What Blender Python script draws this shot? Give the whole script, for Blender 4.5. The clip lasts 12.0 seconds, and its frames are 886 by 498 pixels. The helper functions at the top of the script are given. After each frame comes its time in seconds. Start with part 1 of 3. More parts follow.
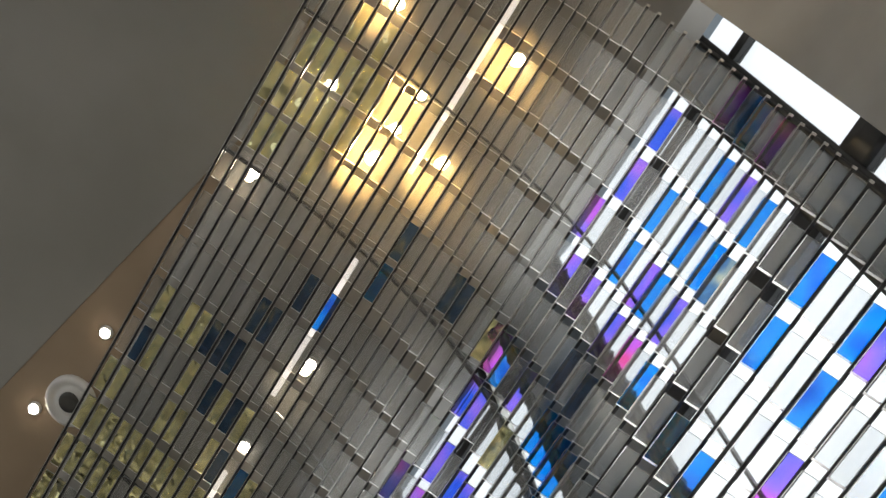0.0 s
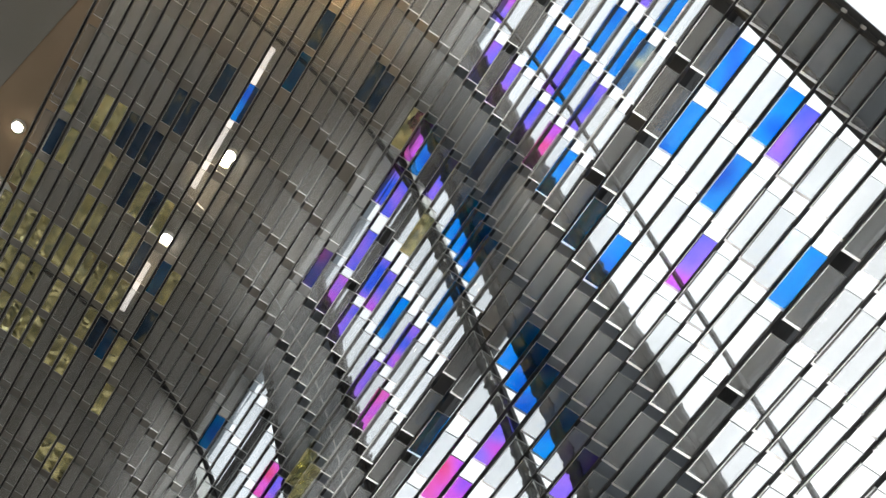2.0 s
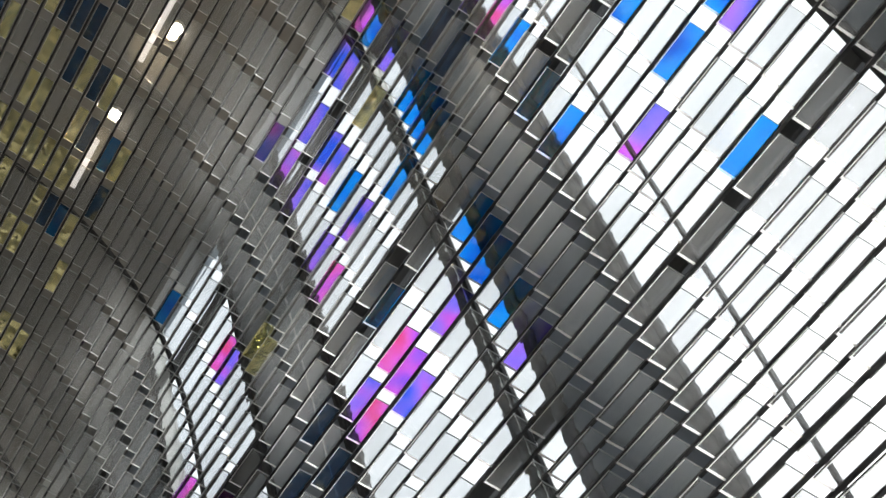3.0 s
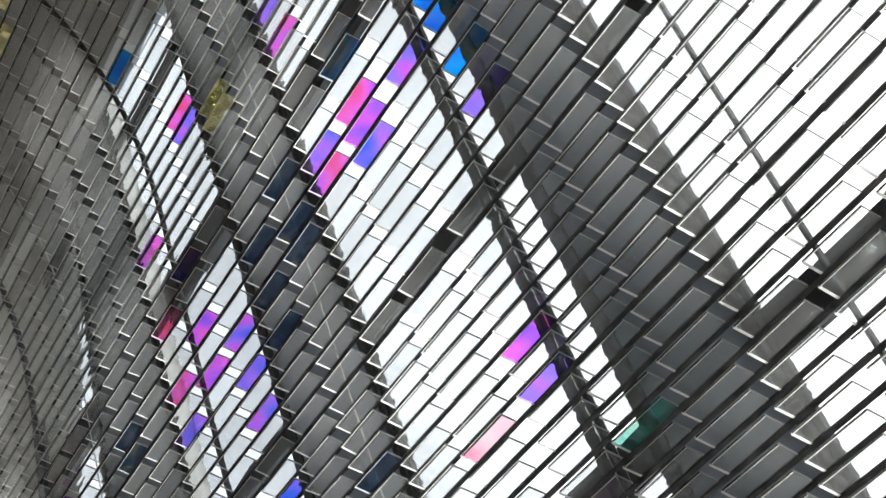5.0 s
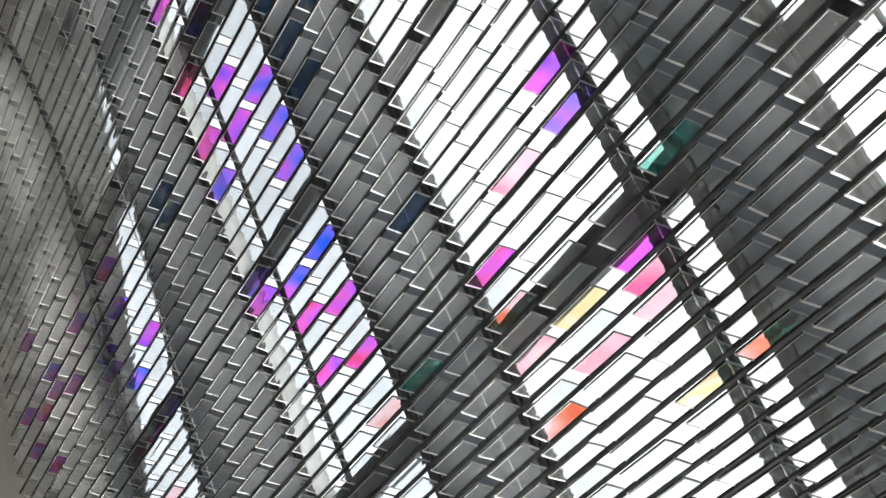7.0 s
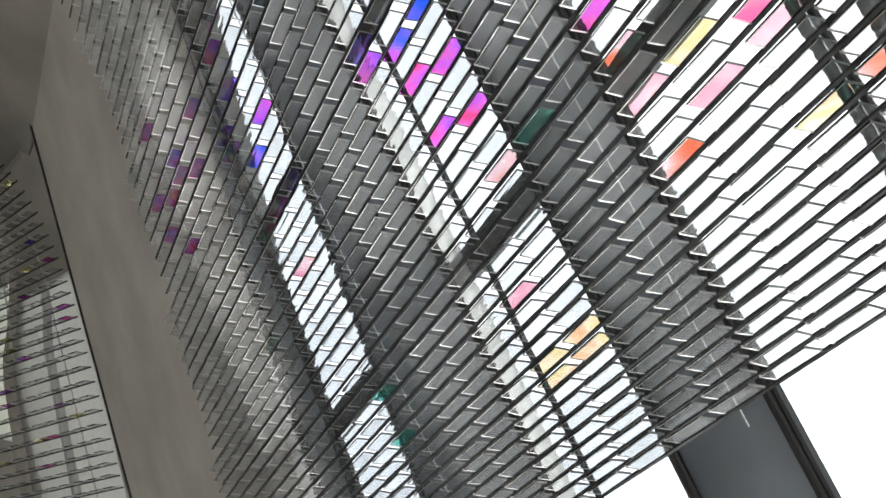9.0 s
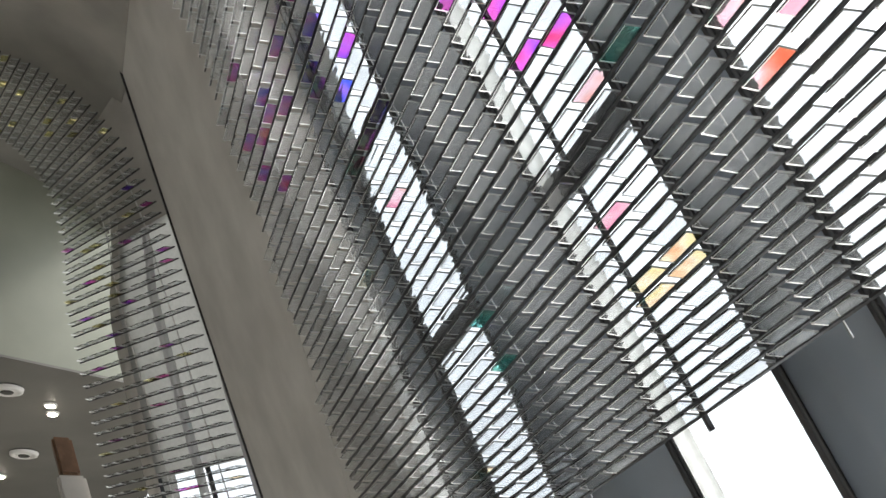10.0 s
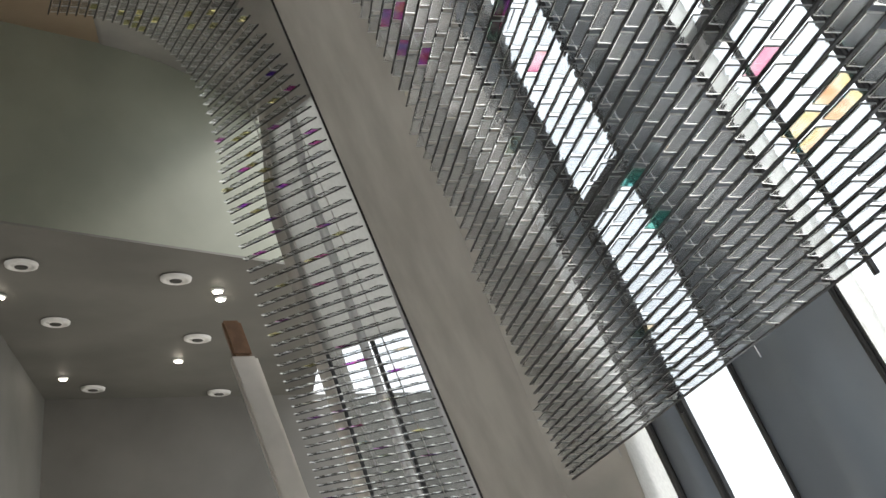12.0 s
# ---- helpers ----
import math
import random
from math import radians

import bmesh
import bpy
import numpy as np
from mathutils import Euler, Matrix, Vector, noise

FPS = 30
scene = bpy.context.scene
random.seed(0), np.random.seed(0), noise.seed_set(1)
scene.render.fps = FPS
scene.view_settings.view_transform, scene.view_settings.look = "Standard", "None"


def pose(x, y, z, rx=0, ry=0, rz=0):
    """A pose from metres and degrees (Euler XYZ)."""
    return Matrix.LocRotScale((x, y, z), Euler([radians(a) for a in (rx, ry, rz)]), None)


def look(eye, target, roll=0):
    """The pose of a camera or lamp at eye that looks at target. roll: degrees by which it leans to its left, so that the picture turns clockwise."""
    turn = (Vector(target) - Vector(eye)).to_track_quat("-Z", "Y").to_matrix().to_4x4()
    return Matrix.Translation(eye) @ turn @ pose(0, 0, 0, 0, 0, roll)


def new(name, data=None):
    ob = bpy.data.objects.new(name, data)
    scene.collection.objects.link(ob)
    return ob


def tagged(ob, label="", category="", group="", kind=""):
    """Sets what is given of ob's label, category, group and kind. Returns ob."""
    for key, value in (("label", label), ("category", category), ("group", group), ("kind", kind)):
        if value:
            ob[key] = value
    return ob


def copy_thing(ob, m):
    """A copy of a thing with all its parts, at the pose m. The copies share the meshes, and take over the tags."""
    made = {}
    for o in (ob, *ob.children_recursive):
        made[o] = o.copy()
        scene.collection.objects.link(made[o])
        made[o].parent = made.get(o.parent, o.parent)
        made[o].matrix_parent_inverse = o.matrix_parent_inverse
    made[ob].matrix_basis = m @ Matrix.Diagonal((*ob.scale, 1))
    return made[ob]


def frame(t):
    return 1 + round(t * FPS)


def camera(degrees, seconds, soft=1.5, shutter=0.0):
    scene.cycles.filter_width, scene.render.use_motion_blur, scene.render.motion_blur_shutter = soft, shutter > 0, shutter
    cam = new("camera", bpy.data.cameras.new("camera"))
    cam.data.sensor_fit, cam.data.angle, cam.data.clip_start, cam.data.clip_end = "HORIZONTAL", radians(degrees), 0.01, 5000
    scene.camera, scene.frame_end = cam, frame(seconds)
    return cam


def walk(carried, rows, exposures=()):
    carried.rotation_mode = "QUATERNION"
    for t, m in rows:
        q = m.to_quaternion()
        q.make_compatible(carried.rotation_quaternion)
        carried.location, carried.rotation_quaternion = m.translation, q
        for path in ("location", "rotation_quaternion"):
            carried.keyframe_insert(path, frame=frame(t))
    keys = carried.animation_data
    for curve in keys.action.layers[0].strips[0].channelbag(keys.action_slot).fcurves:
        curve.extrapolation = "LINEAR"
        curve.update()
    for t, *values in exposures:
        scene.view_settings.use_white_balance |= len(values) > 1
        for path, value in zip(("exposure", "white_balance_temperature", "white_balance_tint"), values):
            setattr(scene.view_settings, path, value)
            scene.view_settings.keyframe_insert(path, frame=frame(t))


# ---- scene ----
import collections

cam = camera(38.0, 12.0)
PATH = [
    (0, (0.550, 0.600, 2.150), (0.4496, 1.1841, 4.0602), 42.79),
    (0.5, (0.550, 0.600, 2.150), (0.5146, 1.2272, 4.0488), 36.25),
    (1, (0.550, 0.600, 2.150), (0.5788, 1.2714, 4.0337), 30.72),
    (1.5, (0.550, 0.600, 2.150), (0.6508, 1.3170, 4.0143), 25.47),
    (2, (0.550, 0.600, 2.150), (0.7313, 1.3767, 3.9841), 20.43),
    (2.5, (0.550, 0.600, 2.150), (0.8158, 1.4335, 3.9485), 15.88),
    (3, (0.550, 0.600, 2.150), (0.8957, 1.4855, 3.9097), 12.33),
    (5, (0.550, 0.600, 2.150), (1.1339, 1.7188, 3.7015), 4.80),
    (5.5, (0.550, 0.600, 2.150), (1.1825, 1.7856, 3.6313), 3.55),
    (6, (0.550, 0.600, 2.150), (1.2245, 1.8539, 3.5546), 2.36),
    (6.5, (0.550, 0.600, 2.150), (1.2453, 1.9164, 3.4855), 1.69),
    (7, (0.550, 0.600, 2.150), (1.2529, 1.9809, 3.4145), 1.14),
    (9, (0.550, 0.600, 2.150), (1.1804, 2.2440, 3.0986), -1.17),
    (9.5, (0.550, 0.600, 2.150), (1.1177, 2.2918, 3.0531), -1.35),
    (10, (0.550, 0.600, 2.150), (1.0572, 2.3377, 3.0004), -1.91),
    (10.5, (0.550, 0.600, 2.150), (1.0030, 2.3774, 2.9472), -2.23),
    (11, (0.550, 0.600, 2.150), (0.9461, 2.4119, 2.8983), -2.59),
    (11.5, (0.550, 0.600, 2.150), (0.8899, 2.4403, 2.8556), -2.86),
    (12, (0.550, 0.600, 2.150), (0.8393, 2.4625, 2.8188), -3.23),
]
walk(cam, [(t, look(eye, target, roll)) for t, eye, target, roll in PATH],
     exposures=((0.0, 1.42), (3.0, 1.45), (5.5, 1.65), (7.0, 1.78), (9.0, 1.88), (12.0, 2.08)))

# ---- world, daylight and exposure ----
world = bpy.data.worlds.new("overcast_sky")
scene.world = world
world.use_nodes = True
wn, wl = world.node_tree.nodes, world.node_tree.links
sky = wn.new("ShaderNodeTexSky")
sky.sky_type, sky.sun_disc = "NISHITA", False
sky.sun_elevation, sky.sun_rotation = radians(48), radians(70)
sky.air_density, sky.dust_density, sky.ozone_density = 1.0, 4.0, 0.6
pale = wn.new("ShaderNodeHueSaturation")
pale.inputs["Saturation"].default_value = 0.5
cloud = wn.new("ShaderNodeTexNoise")
cloud.inputs["Scale"].default_value, cloud.inputs["Detail"].default_value = 5.0, 5.0
shade = wn.new("ShaderNodeMapRange")
shade.inputs["From Min"].default_value, shade.inputs["From Max"].default_value = 0.3, 0.7
shade.inputs["To Min"].default_value, shade.inputs["To Max"].default_value = 0.82, 1.12
wl.new(cloud.outputs["Fac"], shade.inputs["Value"])
wl.new(shade.outputs[0], pale.inputs["Value"])
veil = wn.new("ShaderNodeMixRGB")
veil.inputs[0].default_value, veil.inputs[2].default_value = 0.7, (7.2, 7.5, 7.8, 1)
wl.new(sky.outputs[0], veil.inputs[1])
wl.new(veil.outputs[0], pale.inputs["Color"])
wl.new(pale.outputs[0], wn["Background"].inputs[0])
wn["Background"].inputs[1].default_value = 0.075
sun = new("sun", bpy.data.lights.new("sun", "SUN"))
sun.data.energy, sun.data.angle, sun.data.color = 1.5, radians(20), (1.0, 0.97, 0.92)
sun.matrix_world = look((30, 12, 34), (0, 4, 4))


# ---- materials ----
def material(name):
    m = bpy.data.materials.new(name)
    m.use_nodes = True
    n, l = m.node_tree.nodes, m.node_tree.links
    return m, n, l, n["Principled BSDF"]


def noise_mix(n, l, a, b, scale, detail=4.0, low=0.35, high=0.65, coords="Object"):
    tc = n.new("ShaderNodeTexCoord")
    nz = n.new("ShaderNodeTexNoise")
    nz.inputs["Scale"].default_value, nz.inputs["Detail"].default_value = scale, detail
    l.new(tc.outputs[coords], nz.inputs["Vector"])
    r = n.new("ShaderNodeValToRGB")
    r.color_ramp.elements[0].position, r.color_ramp.elements[1].position = low, high
    r.color_ramp.elements[0].color, r.color_ramp.elements[1].color = (*a, 1), (*b, 1)
    l.new(nz.outputs["Fac"], r.inputs[0])
    return r.outputs[0], nz.outputs["Fac"]


def rough_paint(name, a, b, scale, rough=0.7, bump=0.15, fine=60.0, metal=0.0):
    m, n, l, p = material(name)
    col, _ = noise_mix(n, l, a, b, scale)
    l.new(col, p.inputs["Base Color"])
    p.inputs["Roughness"].default_value, p.inputs["Metallic"].default_value = rough, metal
    _, f = noise_mix(n, l, a, b, fine, 6.0)
    bp = n.new("ShaderNodeBump")
    bp.inputs["Strength"].default_value, bp.inputs["Distance"].default_value = bump, 0.01
    l.new(f, bp.inputs["Height"])
    l.new(bp.outputs[0], p.inputs["Normal"])
    return m


PLASTER = rough_paint("polished_plaster", (0.40, 0.38, 0.345), (0.53, 0.505, 0.46), 1.3, 0.5, 0.10, 9.0)
# darker copy of PLASTER: the vault's weak light is put into the colour
VAULT = rough_paint("shaded_vault_plaster", (0.28, 0.265, 0.24), (0.38, 0.36, 0.325), 1.3, 0.5, 0.10, 9.0)
CEILING = rough_paint("taupe_ceiling_paint", (0.24, 0.228, 0.20), (0.29, 0.275, 0.245), 0.7, 0.6, 0.06, 40.0)
# ceiling taupe darkened: the low room's shade is put into the colour
SOFFIT = rough_paint("shaded_ceiling_taupe", (0.135, 0.13, 0.115), (0.175, 0.168, 0.15), 0.7, 0.6, 0.06, 40.0)
# brown stands in for warm lamp light on the ceiling edge
COVE = rough_paint("warm_lit_cove_paint", (0.30, 0.22, 0.14), (0.36, 0.27, 0.18), 1.1, 0.55, 0.05, 40.0)
GREENWALL = rough_paint("grey_green_plaster", (0.21, 0.22, 0.175), (0.26, 0.27, 0.215), 0.8, 0.55, 0.06, 25.0)
STEEL = rough_paint("dark_steel", (0.025, 0.025, 0.027), (0.075, 0.075, 0.078), 14.0, 0.35, 0.05, 90.0, 0.7)
BRIGHT = rough_paint("brushed_steel", (0.50, 0.50, 0.50), (0.68, 0.68, 0.67), 30.0, 0.28, 0.05, 120.0, 1.0)
FRAME = rough_paint("black_window_frame", (0.018, 0.02, 0.022), (0.035, 0.037, 0.04), 3.0, 0.4, 0.03, 60.0)
PANEL = rough_paint("slate_grey_panel", (0.20, 0.235, 0.275), (0.27, 0.31, 0.355), 0.6, 0.35, 0.04, 30.0)
PALEPANEL = rough_paint("pale_grey_reveal", (0.62, 0.63, 0.64), (0.72, 0.73, 0.74), 0.9, 0.45, 0.04, 30.0)
BROWN = rough_paint("dark_brown_wood", (0.10, 0.055, 0.03), (0.16, 0.09, 0.05), 6.0, 0.5, 0.2, 50.0)
TRIM = rough_paint("white_lamp_trim", (0.70, 0.69, 0.66), (0.78, 0.77, 0.74), 5.0, 0.5, 0.02, 50.0)
FLOOR = rough_paint("pale_stone_floor", (0.34, 0.32, 0.29), (0.46, 0.44, 0.40), 0.9, 0.3, 0.05, 20.0)
SOCKET = rough_paint("lamp_socket_black", (0.03, 0.03, 0.028), (0.06, 0.058, 0.05), 8.0, 0.5, 0.02, 60.0)


def glow(name, colour, strength):
    m, n, l, p = material(name)
    p.inputs["Base Color"].default_value = (*colour, 1)
    p.inputs["Emission Color"].default_value = (*colour, 1)
    p.inputs["Emission Strength"].default_value = strength
    return m


WARM = glow("warm_lamp", (1.0, 0.72, 0.36), 30.0)
NEUTRAL = glow("neutral_lamp", (1.0, 0.90, 0.75), 14.0)
SLOT = glow("white_light_slot", (1.0, 0.93, 0.86), 0.33)


def glass(name, tint, gloss_tint, gloss, crumple, haze, variety=(), grazing=0.6, power=4.0, bend=1.45, blot=3.2, wild=0.0):
    """Sheet glass: tinted see-through, mirror gloss that grows at grazing angles, faint haze, and a wavy surface."""
    m = bpy.data.materials.new(name)
    m.use_nodes = True
    n, l = m.node_tree.nodes, m.node_tree.links
    n.remove(n["Principled BSDF"])
    clear = n.new("ShaderNodeBsdfRefraction" if bend else "ShaderNodeBsdfTransparent")
    if bend:
        clear.inputs["IOR"].default_value, clear.inputs["Roughness"].default_value = bend, 0.0
    shine, milk = n.new("ShaderNodeBsdfGlossy"), n.new("ShaderNodeBsdfTranslucent")
    grey = n.new("ShaderNodeBsdfDiffuse")
    clear.inputs[0].default_value, shine.inputs[0].default_value = (*tint, 1), (*gloss_tint, 1)
    shine.inputs["Roughness"].default_value = 0.04
    milk.inputs[0].default_value = (0.8, 0.82, 0.82, 1)
    grey.inputs[0].default_value = (0.6, 0.62, 0.62, 1)
    tc = n.new("ShaderNodeTexCoord")
    geo, info = n.new("ShaderNodeNewGeometry"), n.new("ShaderNodeObjectInfo")
    rnd = n.new("ShaderNodeMath")
    rnd.operation = "ADD"
    l.new(geo.outputs["Random Per Island"], rnd.inputs[0])
    l.new(info.outputs["Random"], rnd.inputs[1])
    frac = n.new("ShaderNodeMath")
    frac.operation = "FRACT"
    l.new(rnd.outputs[0], frac.inputs[0])
    nz = n.new("ShaderNodeTexNoise")
    nz.noise_dimensions = "4D"
    nz.inputs["Scale"].default_value, nz.inputs["Detail"].default_value = (7.0, 1.5)
    spread = n.new("ShaderNodeMath")
    spread.operation = "MULTIPLY"
    spread.inputs[1].default_value = 40.0
    l.new(frac.outputs[0], spread.inputs[0])
    l.new(tc.outputs["Object"], nz.inputs["Vector"])
    l.new(spread.outputs[0], nz.inputs["W"])
    bump = n.new("ShaderNodeBump")
    bump.inputs["Strength"].default_value, bump.inputs["Distance"].default_value = crumple, 0.05
    l.new(nz.outputs["Fac"], bump.inputs["Height"])
    l.new(bump.outputs[0], shine.inputs["Normal"])
    if variety:
        ramp = n.new("ShaderNodeValToRGB")
        while len(ramp.color_ramp.elements) < len(variety):
            ramp.color_ramp.elements.new(0.5)
        for k, c in enumerate(variety):
            ramp.color_ramp.elements[k].position = 0.3 + 0.4 * k / max(1, len(variety) - 1)
            ramp.color_ramp.elements[k].color = (*[v**0.5 for v in c], 1)
        big = n.new("ShaderNodeTexNoise")
        big.noise_dimensions = "4D"
        big.inputs["Scale"].default_value, big.inputs["Detail"].default_value, big.inputs["Distortion"].default_value = blot, 1.0 + wild, wild
        slant = n.new("ShaderNodeMapping")
        slant.inputs["Rotation"].default_value = (0, 0, 0.45)
        slant.inputs["Scale"].default_value = (1.0 + wild, 1.0, 1.0)
        l.new(tc.outputs["Object"], slant.inputs["Vector"])
        l.new(slant.outputs[0], big.inputs["Vector"])
        l.new(spread.outputs[0], big.inputs["W"])
        l.new(big.outputs["Fac"], ramp.inputs[0])
        l.new(ramp.outputs[0], clear.inputs[0])
    else:
        tone = n.new("ShaderNodeMixRGB")
        tone.inputs[1].default_value = (*[c * 0.93 for c in tint], 1)
        tone.inputs[2].default_value = (*[min(1, c * 1.05) for c in tint], 1)
        l.new(frac.outputs[0], tone.inputs[0])
        l.new(tone.outputs[0], clear.inputs[0])
    face = n.new("ShaderNodeLayerWeight")
    face.inputs["Blend"].default_value = 0.5
    l.new(bump.outputs[0], face.inputs["Normal"])
    steep = n.new("ShaderNodeMath")
    steep.operation = "POWER"
    steep.inputs[1].default_value = power
    l.new(face.outputs["Facing"], steep.inputs[0])
    fres = n.new("ShaderNodeMath")
    fres.operation = "MULTIPLY_ADD"
    fres.inputs[1].default_value, fres.inputs[2].default_value = grazing, gloss
    l.new(steep.outputs[0], fres.inputs[0])
    m1, m2, m3 = n.new("ShaderNodeMixShader"), n.new("ShaderNodeMixShader"), n.new("ShaderNodeMixShader")
    m1.inputs[0].default_value = 0.45
    l.new(milk.outputs[0], m1.inputs[1])
    l.new(grey.outputs[0], m1.inputs[2])
    m2.inputs[0].default_value = haze
    l.new(clear.outputs[0], m2.inputs[1])
    l.new(m1.outputs[0], m2.inputs[2])
    l.new(fres.outputs[0], m3.inputs[0])
    l.new(m2.outputs[0], m3.inputs[1])
    l.new(shine.outputs[0], m3.inputs[2])
    l.new(m3.outputs[0], n["Material Output"].inputs["Surface"])
    return m


CLEAR = glass("clear_glass_tile", (0.925, 0.937, 0.945), (0.95, 0.96, 0.97), 0.06, 0.10, 0.085, grazing=0.26, power=5.0)
def frosted(name, colour):
    """Frosted sheet: lets daylight through and scatters it."""
    m, n, l, p = material(name)
    p.inputs["Base Color"].default_value, p.inputs["Roughness"].default_value = (*colour, 1), 0.4
    milk, mix = n.new("ShaderNodeBsdfTranslucent"), n.new("ShaderNodeMixShader")
    col, _ = noise_mix(n, l, [c * 0.85 for c in colour], colour, 25.0)
    l.new(col, milk.inputs[0])
    mix.inputs[0].default_value = 0.6
    l.new(p.outputs[0], mix.inputs[1])
    l.new(milk.outputs[0], mix.inputs[2])
    l.new(mix.outputs[0], n["Material Output"].inputs["Surface"])
    return m


# EDGE whitens tile ends for caught light, RIM is the dimmer near end
EDGE = frosted("light_line_edge", (0.95, 0.96, 0.96))
FROST = frosted("pale_translucent_sheet", (0.90, 0.91, 0.90))
FROST_GREY = frosted("grey_translucent_sheet", (0.50, 0.505, 0.49))
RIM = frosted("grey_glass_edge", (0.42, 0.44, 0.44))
PANE = glass("window_pane", (0.93, 0.95, 0.96), (1, 1, 1), 0.02, 0.0, 0.0, grazing=0.12, power=5.0, bend=0.0)
FILM = {
    "B": glass("blue_dichroic_glass", (0, 0, 0), (0.95, 0.80, 0.30), 0.08, 0.35, 0.02, ((0.0, 0.05, 0.55), (0.0, 0.22, 0.85), (0.0, 0.28, 0.92), (0.0, 0.09, 0.80))),
    "P": glass("violet_dichroic_glass", (0, 0, 0), (0.75, 0.85, 0.35), 0.08, 0.35, 0.02, ((0.02, 0.10, 0.85), (0.16, 0.13, 0.88), (0.34, 0.16, 0.90), (0.62, 0.10, 0.78)), blot=5.0),
    "M": glass("magenta_dichroic_glass", (0, 0, 0), (0.45, 0.85, 0.45), 0.08, 0.35, 0.02, ((0.22, 0.08, 0.82), (0.60, 0.10, 0.80), (0.80, 0.12, 0.62), (0.82, 0.06, 0.25)), blot=5.0),
    "R": glass("rose_dichroic_glass", (0, 0, 0), (0.25, 0.80, 0.62), 0.08, 0.45, 0.03, ((0.75, 0.12, 0.30), (0.82, 0.38, 0.48), (0.85, 0.60, 0.65), (0.75, 0.12, 0.05))),
    "O": glass("amber_dichroic_glass", (0, 0, 0), (0.20, 0.65, 0.80), 0.08, 0.45, 0.03, ((0.80, 0.42, 0.22), (0.90, 0.74, 0.52), (0.84, 0.66, 0.32), (0.90, 0.86, 0.76)), blot=5.0),
    "T": glass("teal_dichroic_glass", (0, 0, 0), (0.25, 0.85, 0.75), 0.2, 0.45, 0.05, ((0.25, 0.55, 0.58), (0.20, 0.70, 0.60), (0.55, 0.68, 0.55), (0.10, 0.45, 0.62))),
    "N": glass("navy_film_glass", (0, 0, 0), (0.55, 0.60, 0.70), 0.10, 0.4, 0.02, ((0.01, 0.05, 0.16), (0.02, 0.11, 0.30), (0.04, 0.15, 0.34), (0.62, 0.60, 0.42)), blot=5.0, wild=0.8),
    "Y": glass("iridescent_film_glass", (0, 0, 0), (0.95, 0.90, 0.48), 0.55, 1.3, 0.12, ((0.02, 0.10, 0.28), (0.40, 0.40, 0.32), (0.85, 0.82, 0.55), (0.80, 0.75, 0.25)), blot=6.0, wild=1.5),
}


# ---- shape helpers ----
def part(name, bm, mats, parent=None, label=""):
    bmesh.ops.recalc_face_normals(bm, faces=bm.faces[:])
    me = bpy.data.meshes.new(name)
    bm.to_mesh(me)
    bm.free()
    for m in mats if isinstance(mats, (list, tuple)) else (mats,):
        me.materials.append(m)
    ob = new(name, me)
    ob.parent = parent
    if label:
        ob["label"] = label
    return ob


def empty(name, at=(0, 0, 0)):
    ob = new(name)
    ob.location = at
    return ob


def hexa(bm, pts, mat=0):
    """A block from eight corners: four of one end, then the four of the other."""
    v = [bm.verts.new(p) for p in pts]
    for f in ((0, 1, 2, 3), (7, 6, 5, 4), (0, 4, 5, 1), (1, 5, 6, 2), (2, 6, 7, 3), (3, 7, 4, 0)):
        bm.faces.new([v[i] for i in f]).material_index = mat
    return v


def block(bm, x0, x1, y0, y1, z0, z1, mat=0):
    return hexa(bm, [(x0, y0, z0), (x1, y0, z0), (x1, y1, z0), (x0, y1, z0), (x0, y0, z1), (x1, y0, z1), (x1, y1, z1), (x0, y1, z1)], mat)


def lathe(bm, rings, centre, up=(0, 0, 1), n=28, mat=0, mats=None):
    """Rings of (radius, height) turned about an axis."""
    q = Vector((0, 0, 1)).rotation_difference(Vector(up))
    loops = []
    for r, h in rings:
        loops.append([bm.verts.new(Vector(centre) + q @ Vector((r * math.cos(a), r * math.sin(a), h))) for a in [2 * math.pi * k / n for k in range(n)]])
    for j, (a, b) in enumerate(zip(loops[:-1], loops[1:])):
        for k in range(n):
            f = bm.faces.new([a[k], a[(k + 1) % n], b[(k + 1) % n], b[k]])
            f.material_index = mats[j] if mats else mat
            f.smooth = True
    bm.faces.new(loops[-1]).material_index = mats[-1] if mats else mat


# The section of the hall: a leaning facade (straight) that bends over into the ceiling (one curve).
KNEE, CROWN = Vector((1.278, 7.95)), Vector((-1.40, 9.82))
LEAN = Vector((-0.459, 1.0))
FOOT = KNEE - 4.09 * LEAN


def section():
    p1, p2 = KNEE + 1.3 * LEAN, CROWN + Vector((1.3, 0))
    pts = [KNEE - LEAN * (6.2 * (1 - k / 40)) for k in range(40)]
    for k in range(161):
        u = k / 160
        pts.append((1 - u) ** 3 * KNEE + 3 * u * (1 - u) ** 2 * p1 + 3 * u * u * (1 - u) * p2 + u**3 * CROWN)
    s = [0.0]
    for a, b in zip(pts[:-1], pts[1:]):
        s.append(s[-1] + (b - a).length)
    arr = np.array([tuple(p) for p in pts])
    s = np.array(s)
    return s - np.interp(FOOT.y, arr[:40, 1], s[:40]), arr


ARC, SECTION = section()
TOP = float(ARC[-1])


